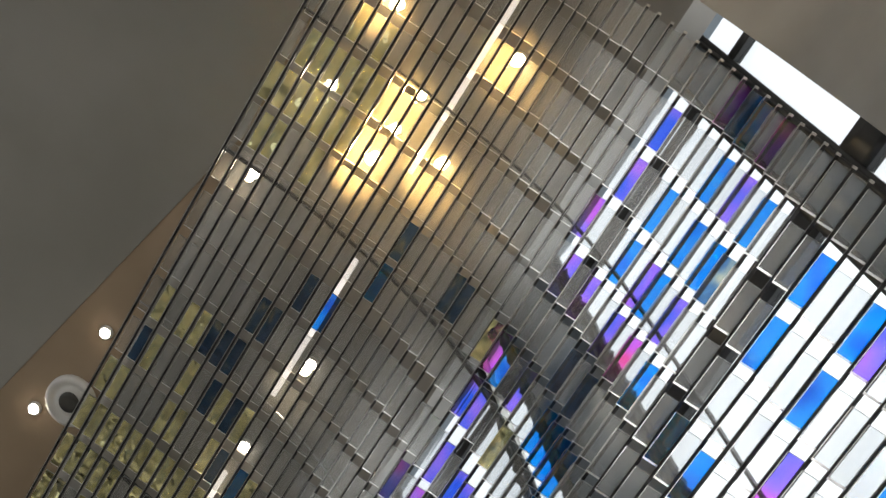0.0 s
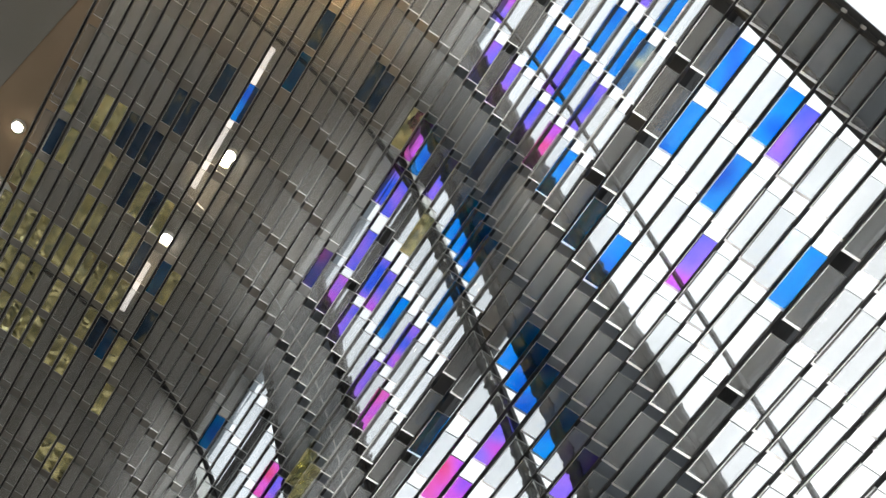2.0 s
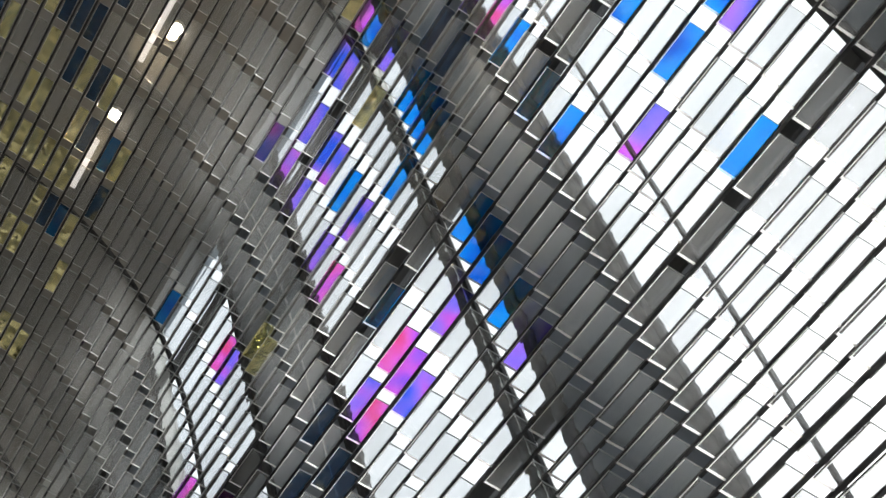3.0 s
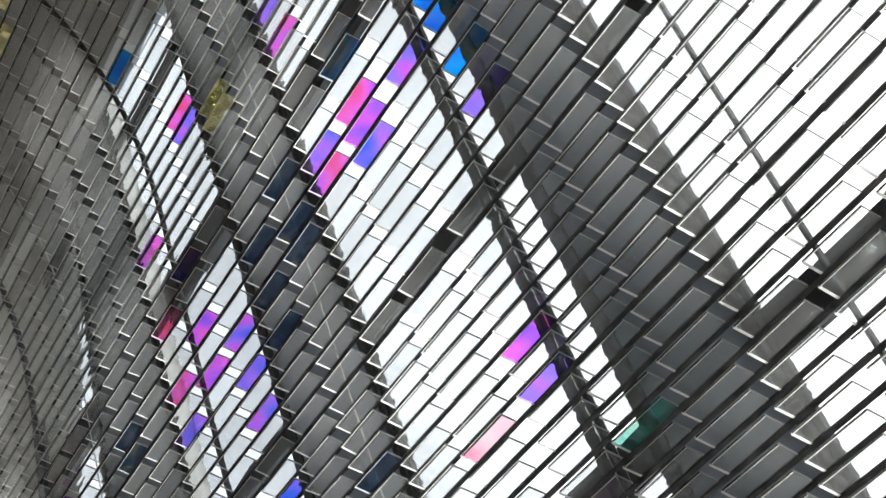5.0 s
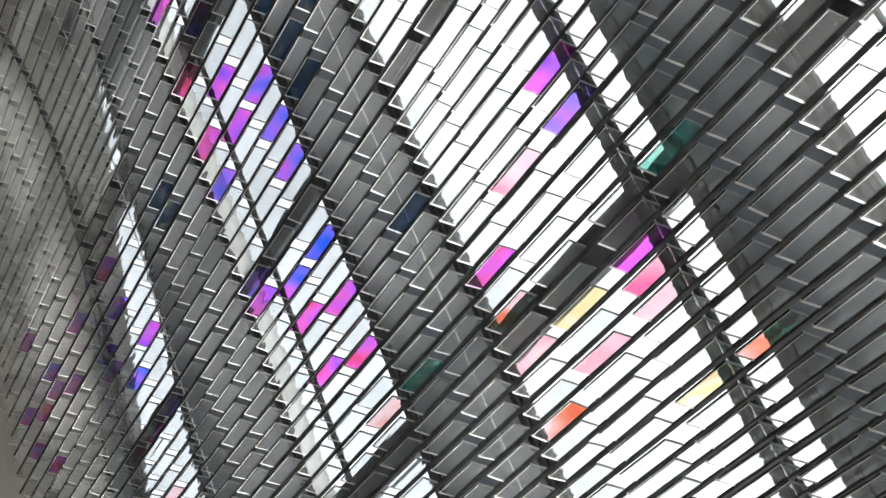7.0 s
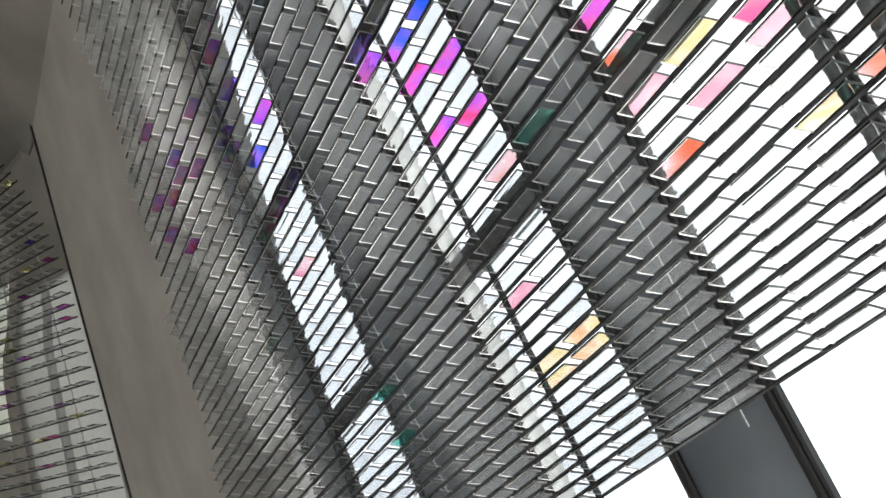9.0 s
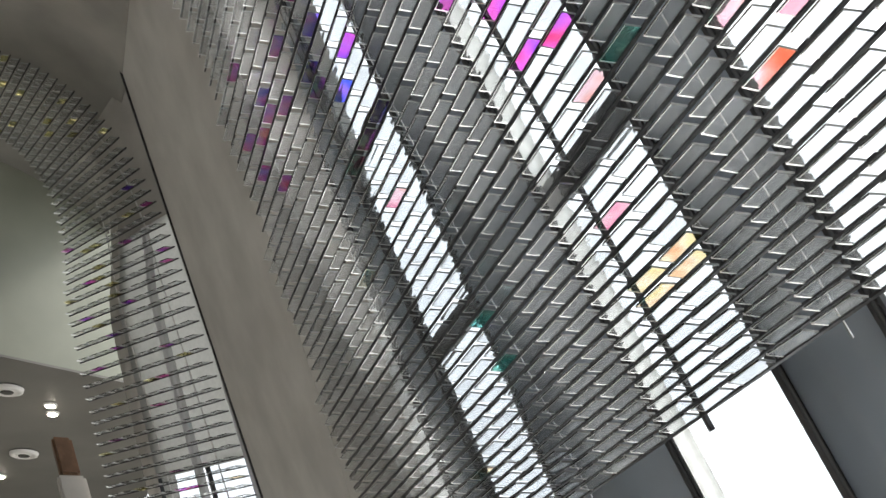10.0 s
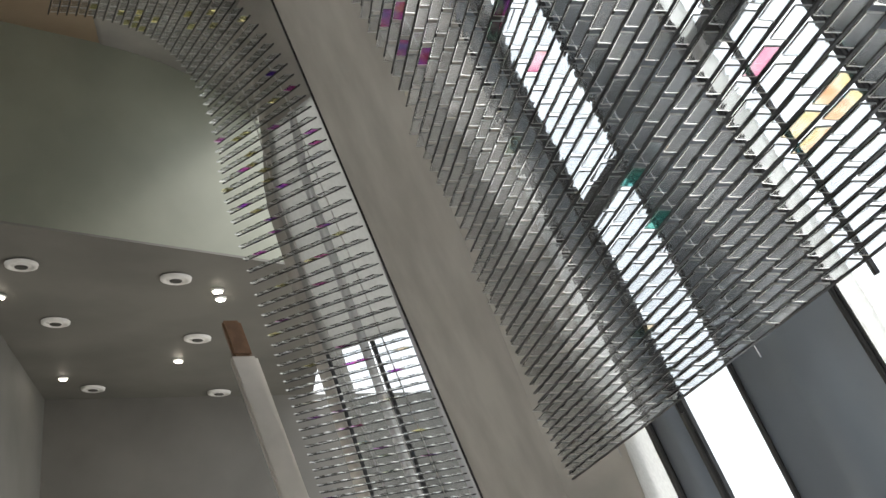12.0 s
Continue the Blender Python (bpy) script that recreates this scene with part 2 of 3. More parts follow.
def at(s, off=0.0):
    """The point of the section s metres up the curtain, moved outwards by off, and the tangent there."""
    x, z = np.interp(s, ARC, SECTION[:, 0]), np.interp(s, ARC, SECTION[:, 1])
    a, b = max(ARC[0], s - 0.03), min(TOP, s + 0.03)
    t = Vector((np.interp(b, ARC, SECTION[:, 0]) - np.interp(a, ARC, SECTION[:, 0]), np.interp(b, ARC, SECTION[:, 1]) - np.interp(a, ARC, SECTION[:, 1]))).normalized()
    out = Vector((t.y, -t.x))
    return Vector((x, z)) + off * out, t, out


def on_wall(s, off=0.0):
    """The same for the window wall, which stays straight all the way up."""
    t = LEAN.normalized()
    out = Vector((t.y, -t.x))
    return FOOT + s * t + off * out, t, out


def shell(bm, s0, s1, y0, y1, off, thick, steps, mat=0, y0b=None, y1b=None, lean0=0.0, lean1=0.0, place=at):
    """A curved slab that follows the section from s0 to s1, y0 to y1 (y0b, y1b at its outer side)."""
    y0b, y1b = y0 if y0b is None else y0b, y1 if y1b is None else y1b
    rows = []
    for k in range(steps + 1):
        s = s0 + (s1 - s0) * k / steps
        a, b = place(s, off)[0], place(s, off + thick)[0]
        e0, e1 = lean0 * s, lean1 * s
        rows.append([bm.verts.new(p) for p in ((a.x, y0 + e0, a.y), (a.x, y1 + e1, a.y), (b.x, y1b + e1, b.y), (b.x, y0b + e0, b.y))])
    for a, b in zip(rows[:-1], rows[1:]):
        for k in range(4):
            f = bm.faces.new([a[k], a[(k + 1) % 4], b[(k + 1) % 4], b[k]])
            f.material_index, f.smooth = mat, k in (0, 2)
    bm.faces.new(rows[0][::-1]), bm.faces.new(rows[-1])
    bmesh.ops.recalc_face_normals(bm, faces=bm.faces[:])


def slab_part(name, s0, s1, y0, y1, off, thick, steps, mat, parent=None, label="", **more):
    bm = bmesh.new()
    shell(bm, s0, s1, y0, y1, off, thick, steps, **more)
    return part(name, bm, mat, parent, label)


# ---- the large structure ----
FLOOR_Z = 0.55
bm = bmesh.new()
block(bm, -9, 8, -6, 26.5, FLOOR_Z - 0.2, FLOOR_Z)
tagged(part("floor", bm, FLOOR), "pale polished stone floor of the tall hall", "floor", kind="structure")

bm = bmesh.new()
edge = [(-1.43, -6.0), (-1.43, 3.2), (-4.84, 17.4), (-9, 17.4), (-9, -6)]
lo, hi = [bm.verts.new((x, y, 10.325)) for x, y in edge], [bm.verts.new((x, y, 10.5)) for x, y in edge]
bm.faces.new(lo), bm.faces.new(hi[::-1])
for k in range(5):
    bm.faces.new([lo[k], hi[k], hi[(k + 1) % 5], lo[(k + 1) % 5]])
tagged(part("ceiling", bm, CEILING), "flat taupe painted ceiling above the hall", "ceiling", kind="structure")
bm = bmesh.new()
block(bm, -9.2, 0.22, -6.2, 26.7, 11.6, 11.8)
tagged(part("ceiling_upper", bm, CEILING), "plain upper ceiling that closes the hall", "ceiling", kind="structure")

# cove between the flat ceiling and the crown of the curtain, its brown is painted lamp light
bm = bmesh.new()
prev = None
for k in range(13):
    a = k / 12
    x, z = -5.0 + 3.615 * a, 10.335 - 0.004 * math.sin(math.pi * a)
    cur = [bm.verts.new((x, -6, z)), bm.verts.new((x, 17.4, z)), bm.verts.new((x, 17.4, z + 0.2)), bm.verts.new((x, -6, z + 0.2))]
    if prev:
        for j in range(4):
            bm.faces.new([prev[j], prev[(j + 1) % 4], cur[(j + 1) % 4], cur[j]]).smooth = j == 0
    prev = cur
bmesh.ops.recalc_face_normals(bm, faces=bm.faces[:])
tagged(part("trim", bm, COVE), "curved cove strip along the ceiling edge, painted brown for warm lamp light", "cove", kind="structure")

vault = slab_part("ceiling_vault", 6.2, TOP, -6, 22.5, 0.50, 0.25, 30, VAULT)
tagged(vault, "smooth plaster vault above the glass curtain, toned darker for shade", "vault", kind="structure")

# unseen west wall, its openings added to brighten the hall with skylight
bm = bmesh.new()
block(bm, -9.2, -9, -6, 26.5, 6.2, 11.6)
for y in (-6.0, -1.0, 4.0):
    block(bm, -9.2, -9, y, y + 0.5, FLOOR_Z, 6.2)
block(bm, -9.2, -9, 9.0, 9.5, FLOOR_Z, 6.2)
block(bm, -9.2, -9, 13.0, 26.5, FLOOR_Z, 6.2)
tagged(part("wall_west", bm, PLASTER), "unseen plaster wall with tall openings added to let skylight in", "wall", kind="structure")
bm = bmesh.new()
block(bm, -9.2, 7, -6.2, -6, FLOOR_Z, 11.6)
tagged(part("wall_south", bm, PLASTER), "plain plaster wall closing the hall", "wall", kind="structure")

# plaster ribs at both ends of the window bay
rib_near = slab_part("wall_rib_near", -5.0, TOP, -6.0, 0.83, 0.12, 0.5, 60, PLASTER, y1b=0.78)
tagged(rib_near, "curved polished plaster rib beside the windows", "rib", kind="structure")
def straight(z, off):
    """x of the leaning plane of the facade carried straight up, moved outwards by off."""
    return KNEE.x - 0.459 * (z - KNEE.y) + off * 1.10


def rib_block(name, z0, z1, right, left, off, depth, mat, parent=None, label="", flare=0.0):
    bm = bmesh.new()
    ends = []
    for z in (z0, z1):
        yr, yl = right(z), left(z)
        ends.append([(straight(z, off), yr, z), (straight(z, off), yl, z), (straight(z, off + depth), yl, z), (straight(z, off + depth), yr - flare, z)])
    hexa(bm, ends[0] + ends[1])
    bmesh.ops.recalc_face_normals(bm, faces=bm.faces[:])
    bmesh.ops.subdivide_edges(bm, edges=bm.edges[:], cuts=3, use_grid_fill=True)
    return part(name, bm, mat, parent, label)


def rib_right(z):
    return 11.9 - 0.47 * (z - 3.65)


def rib_left(z):
    return 14.9 - 0.42 * (z - 4.15)


rib_far = rib_block("wall_rib_far", FLOOR_Z, 11.2, rib_right, rib_left, 0.10, 0.75, PLASTER, flare=0.6)
tagged(rib_far, "leaning grey plaster rib between two glass curtains", "rib", kind="structure")
rib_block("rib_edge", FLOOR_Z, 11.2, lambda z: rib_left(z) + 0.002, lambda z: rib_left(z) + 0.035, 0.08, 0.12, STEEL, rib_far, "thin dark steel edge strip")

# far end: upper wall, lower soffit room behind it
SOFFIT_Z = 7.71
def north(x):
    return 16.22 + 0.464 * x


bm = bmesh.new()
ends = [(x, north(x) + d) for d in (0.0, 0.3) for x in (-9, 1.6)]
ends = [ends[0], ends[1], ends[3], ends[2]]
hexa(bm, [(x, y, 7.74) for x, y in ends] + [(x, y, 11.6) for x, y in ends])
tagged(part("wall_north", bm, GREENWALL), "grey-green plaster wall above a lower ceiling", "wall", kind="structure")
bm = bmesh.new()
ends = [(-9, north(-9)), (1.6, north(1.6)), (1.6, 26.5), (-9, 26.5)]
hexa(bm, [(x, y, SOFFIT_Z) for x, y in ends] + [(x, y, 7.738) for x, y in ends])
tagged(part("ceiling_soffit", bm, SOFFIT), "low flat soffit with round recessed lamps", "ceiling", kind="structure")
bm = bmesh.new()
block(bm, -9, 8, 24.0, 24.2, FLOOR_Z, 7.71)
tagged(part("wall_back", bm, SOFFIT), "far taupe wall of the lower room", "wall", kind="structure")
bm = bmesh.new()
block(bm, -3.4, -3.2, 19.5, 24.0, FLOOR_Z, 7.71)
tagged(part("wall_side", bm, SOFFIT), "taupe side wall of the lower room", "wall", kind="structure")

# ---- window wall behind the curtain ----
BAYS = ((0.80, 1.07), (1.38, 2.79), (3.45, 4.875), (5.74, 6.92), (8.62, 9.66), (11.5, 12.4), (12.6, 13.6), (13.8, 14.8))
LEVELS = ((-5.0, 1.53), (1.72, 3.16), (3.29, 4.79), (5.09, 6.52), (6.62, 7.35))
GLASS_OFF = 0.63


def turn_in(root):
    """Past the far plaster rib the facade swings inwards and fans out from the leaning rib."""
    for ob in [root] + list(root.children_recursive):
        if ob.type == "MESH":
            for v in ob.data.vertices:
                z = v.co.z
                u = (v.co.y - 11.5) / 3.3
                y0 = rib_left(z)
                v.co.y = y0 + u * 1.6
                v.co.x -= u * float(np.interp(z, (4.2, 8.0, 9.2, 9.8), (1.6, 1.15, 0.65, 0.42)))
    return root


def window(y0, y1, n, levels=LEVELS, post=None, fin=None, **bend):
    w = empty("window_%d" % n, (at(0, GLASS_OFF)[0].x, y0, at(0, GLASS_OFF)[0].y))
    inv = w.matrix_basis.inverted()

    def child(ob):
        ob.matrix_parent_inverse = inv
        return ob

    for s0, s1 in levels:
        child(slab_part("pane", s0, s1, y0 + 0.03, y1 - 0.03, GLASS_OFF, 0.012, 8, PANE, w, **bend)).visible_shadow = False
    for (a, b), (c, d) in zip(levels[:-1], levels[1:]):
        child(slab_part("transom", b, c, y0 + 0.03, y1 - 0.03, 0.606, 0.05, 4, FRAME, w, **bend))
    for y in (y0, y1):
        child(slab_part("mullion", -5.0, levels[-1][1], y - 0.03, y + 0.03, 0.607, 0.03, 40, FRAME, w, **bend))
    if post:
        child(slab_part("post", -5.0, levels[-1][1], post - 0.03, post + 0.03, 0.595, 0.03, 40, FRAME, w, "black steel upright", **bend))
        child(slab_part("fin", -5.0, levels[-1][1], post - 0.085, post - 0.032, 0.60, 0.012, 40, FROST, w, "pale grey obscured strip", **bend))
    if fin:
        child(slab_part("fin", -5.0, levels[-1][1], fin - 0.09, fin + 0.09, 0.60, 0.012, 40, FROST, w, "pale grey obscured strip", **bend))
    return tagged(w, "tall leaning window with black frame and white sky", "window", kind="structure")


for k, (a, b) in enumerate(BAYS):
    if b < 10:
        slant = -0.13 if a > 8 else 0.0
        one = window(a, b, k + 1, post=3.72 if k == 2 else None, fin=6.78 if k == 3 else None, place=on_wall, lean0=slant, lean1=slant)
    else:
        one = window(a, b, k + 1, ((-5.0, 2.3),), place=at)
    if b > 10:
        turn_in(one)


def facade_column(y0, y1, label, name, face=PANEL, e=0.06, depth=0.03, lean=(0.0, 0.0)):
    c = empty(name, (on_wall(-4, 0.57)[0].x, y0, FLOOR_Z))
    inv = c.matrix_basis.inverted()
    p, q = lean
    for nm, a, b, o, d, mt, l0, l1 in (("panel", y0 + e, y1 - e, 0.612, depth, face, p, q), ("edge_frame", y0, y0 + e, 0.60, 0.03, FRAME, p, p), ("edge_frame", y1 - e, y1, 0.60, 0.03, FRAME, q, q)):
        slab_part(nm, -5.0, 8.2, a, b, o, d, 50, mt, c, place=on_wall, lean0=l0, lean1=l1).matrix_parent_inverse = inv
    return tagged(c, label, "column", kind="structure")


facade_column(1.07, 1.38, "slim slate-grey mullion beside the near plaster rib", "wall_column_near", e=0.03)
facade_column(2.79, 3.45, "slate-grey leaning facade column with black edges", "wall_column_a")
facade_column(4.875, 5.74, "slate-grey facade column with black edges and outer fin", "wall_column_b")
facade_column(6.92, 8.62, "wide slate-grey facade column with black edges", "wall_column_c", lean=(0.0, -0.13))
facade_column(9.66, 10.55, "slate-grey facade column beside the translucent panel", "wall_column_d", e=0.12, lean=(-0.13, -0.2))
# added sheet that passes skylight, in place of a daylit plaster reveal
facade_column(10.55, 13.4, "added translucent panel for the daylit plaster reveal beside the rib", "wall_column_e", FROST, e=0.03, lean=(-0.2, -0.2))
tagged(slab_part("wall_top", 7.36, 8.5, 0.6, 14.5, 0.66, 0.15, 4, PANEL, place=on_wall), "dark fascia above the tall windows", "fascia", kind="structure")
for a, c in ((12.4, 12.6), (13.6, 13.8)):
    turn_in(tagged(slab_part("wall_pier", -5.0, 5.0, a + 0.03, c - 0.03, 0.55, 0.04, 30, PALEPANEL), "pale facade pier behind the far curtain", "pier", kind="structure"))
turn_in(tagged(slab_part("wall_east", -5.0, 6.4, 14.8, 15.1, 0.6, 0.2, 40, PLASTER), "pale plaster wall at the end of the windows", "wall", kind="structure"))
turn_in(tagged(slab_part("wall_east_upper", 5.0, 6.2, 11.5, 14.8, 0.60, 0.2, 20, PLASTER), "pale plaster wall above the far windows", "wall", kind="structure"))
# translucent sheet added in the wall so grey light glows behind the tiles
turn_in(tagged(slab_part("window_obscured", 2.3, 5.0, 11.5, 14.8, 0.60, 0.03, 20, FROST_GREY), "pale obscured glazing above the far windows", "window", kind="structure"))

# ---- lamps ----
def downlight(at_, r, lit, name="recessed_downlight", aim=(0, 0, -1), label="round white recessed downlight in the ceiling"):
    e = empty(name, at_)
    bm = bmesh.new()
    lathe(bm, [(r, 0.002), (r * 0.97, -0.035), (r * 0.78, -0.05), (r * 0.70, -0.028), (r * 0.52, -0.022), (r * 0.45, -0.045), (r * 0.40, -0.04)], (0, 0, 0))
    part("ring", bm, TRIM, e)
    bm = bmesh.new()
    lathe(bm, [(r * 0.40, -0.041), (r * 0.38, -0.052), (r * 0.2, -0.05)], (0, 0, 0))
    part("lamp_core", bm, lit, e, "dark lamp opening" if lit is SOCKET else "glowing lamp core")
    return tagged(e, label, "downlight", group="recessed downlights")


first = downlight((-2.37, 16.52, SOFFIT_Z - 0.02), 0.21, SOCKET)
for x, y in ((-0.49, 17.12), (-2.31, 19.06), (-0.33, 20.02), (-2.25, 23.11), (-0.10, 23.59)):
    copy_thing(first, Matrix.Translation((x, y, SOFFIT_Z - 0.02)))
downlight((-1.57, 5.63, 10.333), 0.20, SOCKET, label="round white recessed downlight beside the curtain crown")


def spot(place, mat, r=0.035, label="small bright warm spot lamp in the vault", power=0.0, colour=(1.0, 0.56, 0.16)):
    e = empty("spot_lamp", place)
    bm = bmesh.new()
    lathe(bm, [(r * 1.5, 0.0), (r * 1.5, -0.02), (r * 1.1, -0.03)], (0, 0, 0), n=16)
    part("bezel", bm, TRIM, e)
    bm = bmesh.new()
    lathe(bm, [(r * 1.05, -0.0305), (r, -0.04), (r * 0.5, -0.046)], (0, 0, 0), n=16)
    part("bulb", bm, mat, e, "glowing bulb")
    tagged(e, label, "spot lamp", group="spot lamps")
    if power:
        li = new("spot_light", bpy.data.lights.new("spot_light", "SPOT"))
        li.data.energy, li.data.color, li.data.shadow_soft_size = power, colour, 0.04
        li.data.spot_size, li.data.spot_blend = radians(62), 0.9
        li.location = Vector(place) - Vector((0, 0, 0.14))


def under_vault(x):
    """Height of the vault's lower side over x."""
    pts = sorted((p.x, p.y) for p in (at(TOP * (0.72 + 0.28 * k / 60), 0.5)[0] for k in range(61)))
    return float(np.interp(x, [p[0] for p in pts], [p[1] for p in pts]))


for x, y in ((-0.10, 1.73), (-0.52, 2.28), (-0.55, 2.56), (-0.57, 2.79), (-0.16, 2.54), (-0.95, 1.88)):
    spot((x, y, under_vault(x) - 0.003), WARM, 0.032, power=60.0)
for x, y in ((-1.22, 3.37), (-1.59, 5.01), (-1.78, 5.85), (-0.20, 4.23), (-0.29, 5.04), (-1.06, 2.56)):
    spot((x, y, under_vault(x) - 0.003 if x > -1.39 else 10.334), NEUTRAL, 0.035, "small bright spot lamp in the ceiling", power=6.0, colour=(1.0, 0.75, 0.45))
for x, y in ((0.04, 17.67), (0.07, 18.03), (-0.70, 21.35), (-2.87, 17.84), (-2.66, 22.4)):
    spot((x, y, SOFFIT_Z - 0.01), NEUTRAL, 0.06, "small bright spot lamp in the soffit", power=4.0, colour=(1.0, 0.85, 0.6))

for a, b in ((1.35, 2.75), (3.44, 4.61), (5.30, 5.75)):
    bm = bmesh.new()
    z = under_vault(-0.31)
    block(bm, -0.335, -0.285, a, b, z - 0.004, z + 0.05)
    tagged(part("light_slot", bm, SLOT), "thin white light strip set into the plaster vault", "light strip", group="light strips")

# leaning plaster leg with a brown cap at the far end
leg = empty("leaning_post", (2.2, 16.6, FLOOR_Z))
inv = leg.matrix_basis.inverted()
for nm, z0, z1, mt, lb in (("shaft", FLOOR_Z, 6.43, PLASTER, ""), ("cap", 6.435, 6.90, BROWN, "dark brown wooden cap")):
    bm = bmesh.new()
    xa, xb = 0.40 - 0.347 * (z0 - 6.43), 0.40 - 0.347 * (z1 - 6.43)
    w = 0.17 if nm == "shaft" else 0.12
    hexa(bm, [(xa - w, 16.45, z0), (xa + w, 16.45, z0), (xa + w, 16.75, z0), (xa - w, 16.75, z0), (xb - w, 16.45, z1), (xb + w, 16.45, z1), (xb + w, 16.75, z1), (xb - w, 16.75, z1)])
    bmesh.ops.bevel(bm, geom=bm.edges[:], offset=0.03, segments=2, affect="EDGES")
    part(nm, bm, mt, leg, lb).matrix_parent_inverse = inv
tagged(leg, "leaning grey plaster post with a brown cap", "post")

# ---- the glass curtains ----
ROW_AT = np.array([(0, 0.007), (4, 0.247), (8, 0.519), (12, 0.84), (13, 0.929), (17, 1.308), (21, 1.72), (23, 1.902), (28, 2.411), (34, 3.138), (35, 3.267), (38, 3.7), (41, 4.143), (46, 4.746), (56, 5.949), (76, 7.973)])
ROWS_S = [float(np.interp(k, ROW_AT[:, 0], ROW_AT[:, 1])) for k in range(77)]


def column(c):
    """Where a column of tiles begins, and how long its tiles are."""
    if c > 6:
        return 3.51 + 0.338 * (c - 7), 0.272
    return 1.315 + 0.302 * c, 0.236 + 0.005 * max(0, c)


TINTED = {
    "B": "30,1 34,5 35,0 35,1 36,5 37,3 37,5 38,0 38,1 38,5 39,3 39,7 42,0 42,3 43,1 43,5 43,6 44,5 45,1 45,2 45,5 46,-1 46,0 46,5 46,7 48,1 48,2 51,5 53,12 62,6 63,11 64,7 64,13",
    "P": "21,6 27,11 27,12 29,13 29,17 31,11 32,5 32,18 33,11 34,0 34,2 34,13 35,7 35,11 35,19 36,6 36,18 37,8 38,22 40,12 43,2 44,0 44,7 45,8 46,2 46,3 46,11 48,7 49,3 49,5 49,7 49,8 51,0 51,1 51,3 51,6 51,7 51,8 52,2 52,6 53,8",
    "M": "15,6 19,8 21,11 22,12 23,6 24,11 25,12 28,13 29,18 33,17 34,19 34,23 35,12 36,7 36,8 36,13 36,21 36,24 37,7 37,12 37,22 37,23 38,18 38,20 38,24 39,13 41,23 43,8 43,13 44,-1 44,3 47,11 48,-1 52,5",
    "R": "9,5 12,8 13,6 13,7 13,12 14,6 15,8 17,8 18,11 21,7 25,18 29,19",
    "O": "7,20 8,11 8,12 9,6 9,11 9,12 15,7 24,21",
    "N": "24,9 33,10 35,9 35,10 36,9 36,15 37,10 37,15 38,9 42,1 45,4 47,-1 47,4 56,5 57,5 62,5 62,12 65,11 65,13 66,7 66,10 67,8 68,8 68,9 68,10 69,9 70,9 74,10",
    "T": "12,17 15,17 17,5 18,10",
}


def pairs(text):
    return {tuple(int(v) for v in p.split(",")) for p in text.split()}


COLOUR_AT = {rc: key for key, text in TINTED.items() for rc in pairs(text)}
rng = random.Random(7)


def film_at(k, c, far):
    """The colour of the film on a tile, or none."""
    if (k, c) in COLOUR_AT and not far:
        return COLOUR_AT[(k, c)]
    s = ROWS_S[k]
    if far:
        roll = rng.random()
        return "M" if roll < 0.05 and s < 5.5 else "O" if roll < 0.075 and s < 3 else "Y" if roll < 0.09 else None
    if s > 7.2 and (2 <= c <= 5 or 9 <= c <= 14) and rng.random() < 0.62:
        return "Y"
    if 6.5 < s <= 7.2 and 10 <= c <= 16 and rng.random() < 0.35:
        return "Y"
    if 4.2 < s < 5.6 and 5 <= c <= 10 and rng.random() < 0.10:
        return "Y"
    return None


WIDE = 0.073


def tile_body(bm, s, y, long, off, origin=None):
    """One cast-glass plate lying level on its rail like a louvre: a flat lower side, a pleated upper side, two cut ends."""
    h = 0.5 * WIDE
    p = at(s, off)[0] + Vector((-0.0075 - h, 0.005))
    tilt, yaw, shift = rng.gauss(0, 0.035), rng.gauss(0, 0.012), rng.gauss(0, 0.004)
    t2, o2 = Vector((-math.cos(tilt), math.sin(tilt))), Vector((math.sin(tilt), math.cos(tilt)))
    shape = [(-h, -0.005), (h, -0.005), (h, 0.005)]
    ribs = 4
    rough = 0.0002
    for k in range(1, ribs):
        shape.append((h - 2 * h * (k + rng.uniform(-0.25, 0.25)) / ribs, 0.005 + rng.uniform(-rough, rough)))
    shape.append((-h, 0.005))
    ends = []
    for ye, sg in ((y + shift, -1), (y + long + shift, 1)):
        ring = []
        for a, c in shape:
            wave = rng.uniform(-rough, rough) * 0.8 if c > 0 else 0.0
            q = p + a * t2 + (c + wave + sg * yaw * long * 0.5) * o2
            v = Vector((q.x, ye, q.y))
            ring.append(bm.verts.new(v - origin if origin else v))
        ends.append(ring)
    n = len(shape)
    for k in range(n):
        bm.faces.new([ends[0][k], ends[1][k], ends[1][(k + 1) % n], ends[0][(k + 1) % n]])
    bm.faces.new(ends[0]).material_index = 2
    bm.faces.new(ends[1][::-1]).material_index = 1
    # white strips painted for light caught in the glass: broad at the far end, fine along the inner side
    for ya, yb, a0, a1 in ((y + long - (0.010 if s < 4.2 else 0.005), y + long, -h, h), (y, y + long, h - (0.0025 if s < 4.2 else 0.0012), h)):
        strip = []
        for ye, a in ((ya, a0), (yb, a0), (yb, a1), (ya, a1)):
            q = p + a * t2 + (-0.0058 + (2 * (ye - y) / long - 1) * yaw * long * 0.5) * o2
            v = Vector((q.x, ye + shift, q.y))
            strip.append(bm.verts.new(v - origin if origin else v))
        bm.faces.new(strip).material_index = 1


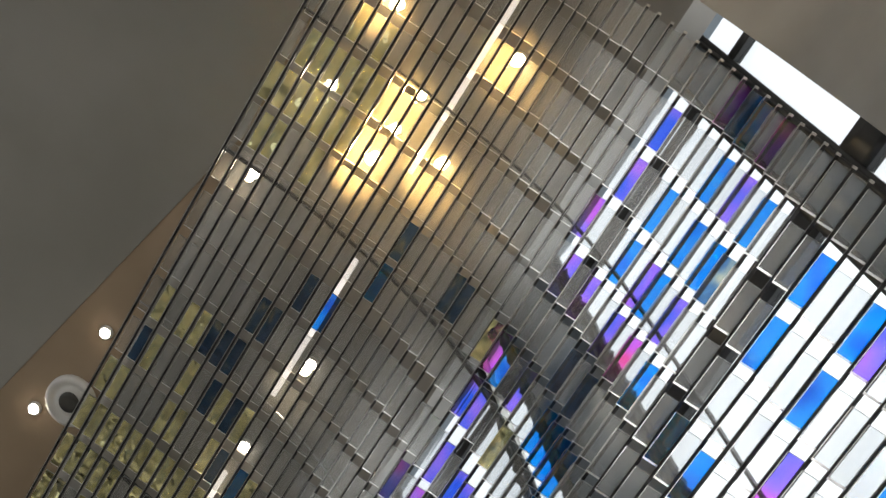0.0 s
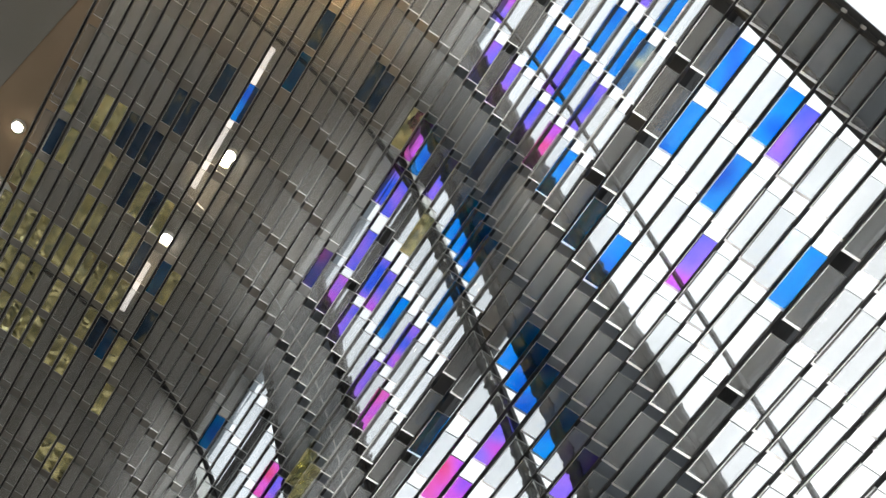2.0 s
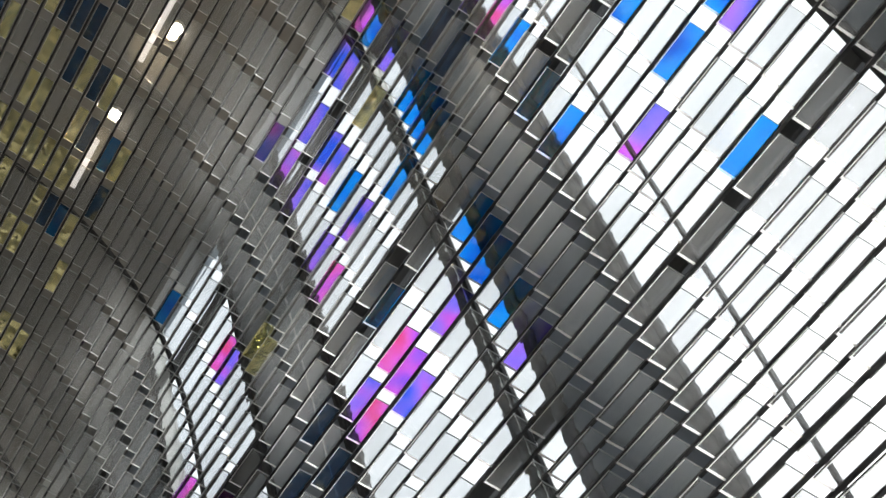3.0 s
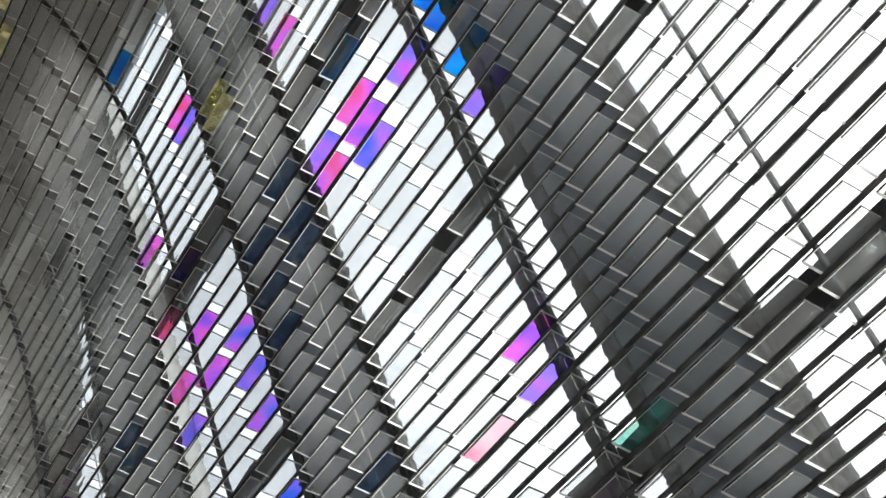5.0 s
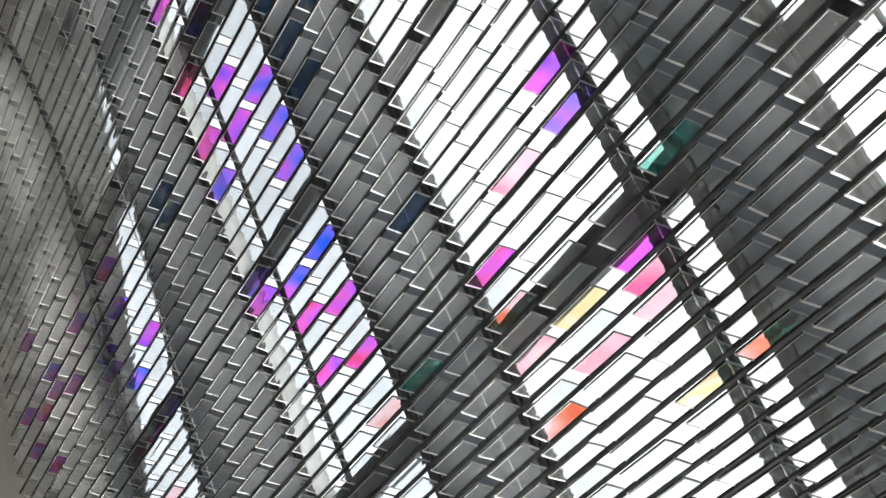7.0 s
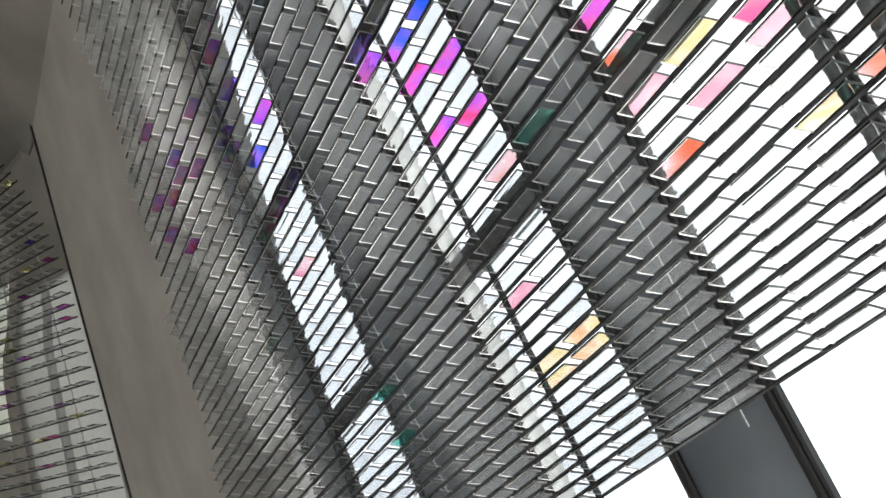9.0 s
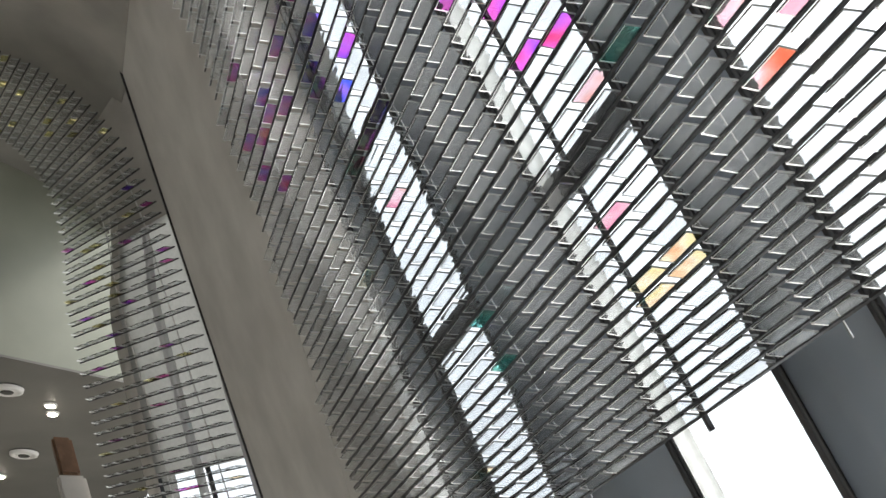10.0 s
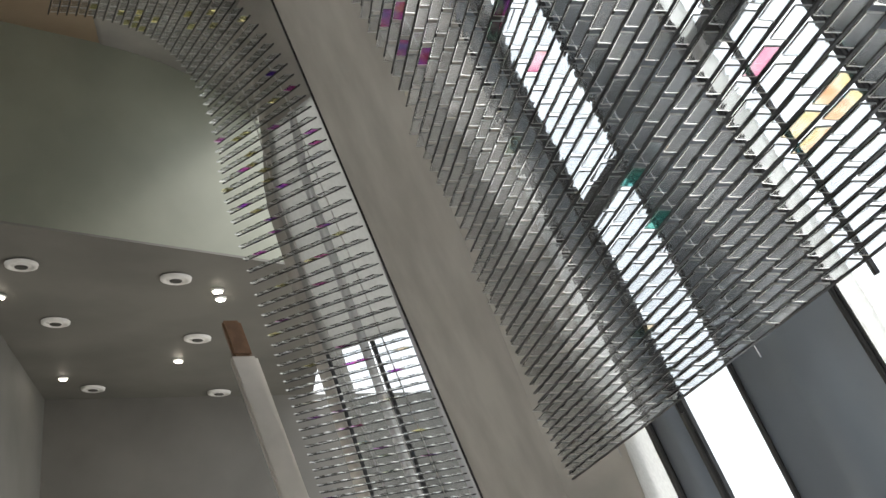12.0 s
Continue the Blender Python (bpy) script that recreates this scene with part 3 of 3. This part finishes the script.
def curtain(name, label, y0, reach, c0, c1, off, rows, far, ribs, stub):
    root = empty(name, (at(0, off)[0].x, y0, at(0, off)[0].y))
    inv = root.matrix_basis.inverted()
    # rails: one flat bar above each row, with a capped end
    for k, s in enumerate(rows):
        bm = bmesh.new()
        p, t, o = at(s, off)
        y1 = reach(s)
        a, b = 0.0065, float(np.interp(s, (0.0, 1.0, 2.5, 3.7, 9.0), (0.009, 0.009, 0.0065, 0.008, 0.0075)))
        t, o = Vector((0, 1)), Vector((1, 0))
        ring = [(-a, -b), (a, -b), (a, b), (-a, b)]
        pts = [(p + u * t + w * o) for u, w in ring]
        hexa(bm, [(q.x, y0, q.y) for q in pts] + [(q.x, y1, q.y) for q in pts])
        # bright strip added on the room side for the highlight along upper rails
        highlight_strip = [(p + u * t + w * o) for u, w in ((-a - 0.003, -b - 0.004), (a * 0.2, -b - 0.004), (a * 0.2, -b - 0.0005), (-a - 0.003, -b - 0.0005))]
        if s > 4.2 and not far:
            hexa(bm, [(q.x, y0, q.y) for q in highlight_strip] + [(q.x, y1, q.y) for q in highlight_strip], 1)
        if stub:
            pts = [(p + 1.5 * u * t + 1.3 * w * o) for u, w in ring]
            hexa(bm, [(q.x, y0 - 0.012, q.y) for q in pts] + [(q.x, y0 - 0.001, q.y) for q in pts], 1)
        part("rail", bm, (STEEL, BRIGHT), root).matrix_parent_inverse = inv
    # ribs that carry the rails, with a clamp at each rail and a foot below the lowest one
    for y, w, d, o_, *slope in ribs:
        slope = slope[0] if slope else 0.0
        rib = slab_part("rib", -0.07, TOP, y - w / 2, y + w / 2, off + o_, d, 90, STEEL if w > 0.012 else BRIGHT, root, "dark steel carrying rib" if w > 0.012 else "thin bright steel wire", lean0=slope, lean1=slope)
        rib.matrix_parent_inverse = inv
        if w < 0.012:
            continue
        bm = bmesh.new()
        for s in rows:
            p, t, o = at(s, off)
            ww = w / 2 + 0.008
            pts = [p + u * t + v * o for u, v in ((-0.010, -0.012), (0.010, -0.012), (0.010, o_), (-0.010, o_))]
            hexa(bm, [(q.x, y + slope * s - ww, q.y) for q in pts] + [(q.x, y + slope * s + ww, q.y) for q in pts])
        cl = part("clamps", bm, STEEL, rib)
        cl["kind"] = "stuff"
        cl.matrix_parent_inverse = inv
        if w > 0.012 and stub:
            bm = bmesh.new()
            p, t, o = at(-0.10, off + 0.035)
            pts = [p + u * t + v * o for u, v in ((-0.07, -0.03), (0.06, -0.03), (0.06, 0.05), (-0.07, 0.05))]
            hexa(bm, [(q.x, y - 0.045, q.y) for q in pts] + [(q.x, y + 0.045, q.y) for q in pts])
            part("foot_bracket", bm, BRIGHT, rib, "pale steel bracket").matrix_parent_inverse = inv
    # tiles
    films = collections.defaultdict(bmesh.new)
    many = bmesh.new()
    for k, s in enumerate(rows[:-1]):
        y1 = reach(s)
        for c in range(c0, c1 + 1):
            y, long = (11.6 + 0.31 * c, 0.25) if far else column(c)
            if y < y0 or y + long > y1:
                continue
            f = film_at(k, c, far)
            single = not far and ((f and f != "Y") or (13 <= k <= 34 and 3 <= c <= 10))
            if single:
                q = at(s, off)[0]
                where = Vector((q.x, y, q.y))
                bm = bmesh.new()
                tile_body(bm, s, y, long, off, where)
                ob = part("tile", bm, (FILM[f] if f else CLEAR, EDGE, RIM), root, FILM[f].name.replace("_", " ") if f else "")
                ob.location, ob.visible_shadow = where, False
                ob.matrix_parent_inverse = inv
            else:
                tile_body(films[f] if f else many, s, y, long, off)
    ob = part("tile_field", many, (CLEAR, EDGE, RIM), root, "clear glass tiles")
    ob["kind"], ob.matrix_parent_inverse, ob.visible_shadow = "stuff", inv, False
    for f, bm in films.items():
        ob = part("tile_field", bm, (FILM[f], EDGE, RIM), root, FILM[f].name.replace("_", " ") + " tiles")
        ob["kind"], ob.matrix_parent_inverse, ob.visible_shadow = "stuff", inv, False
    tagged(root, label, "glass curtain")
    return root


def main_end(s):
    return 11.05 - 0.28 * s


curtain("glass_curtain", "hanging curtain of clear and coloured glass tiles on steel rails", 1.0, main_end, -1, 31, 0.0, ROWS_S, False,
        ((2.15, 0.014, 0.02, 0.02), (3.20, 0.026, 0.02, 0.04), (4.42, 0.006, 0.006, 0.03), (5.58, 0.028, 0.02, 0.03), (6.95, 0.006, 0.006, 0.03), (8.3, 0.030, 0.03, 0.02, -0.12), (9.75, 0.006, 0.006, 0.03, -0.15)), True)
turn_in(curtain("glass_curtain", "far curtain of clear glass tiles bending to the ceiling", 11.55, lambda s: 14.75, 0, 9, 0.06, ROWS_S, True,
        ((12.2, 0.010, 0.010, 0.03), (13.4, 0.010, 0.010, 0.03)), False))
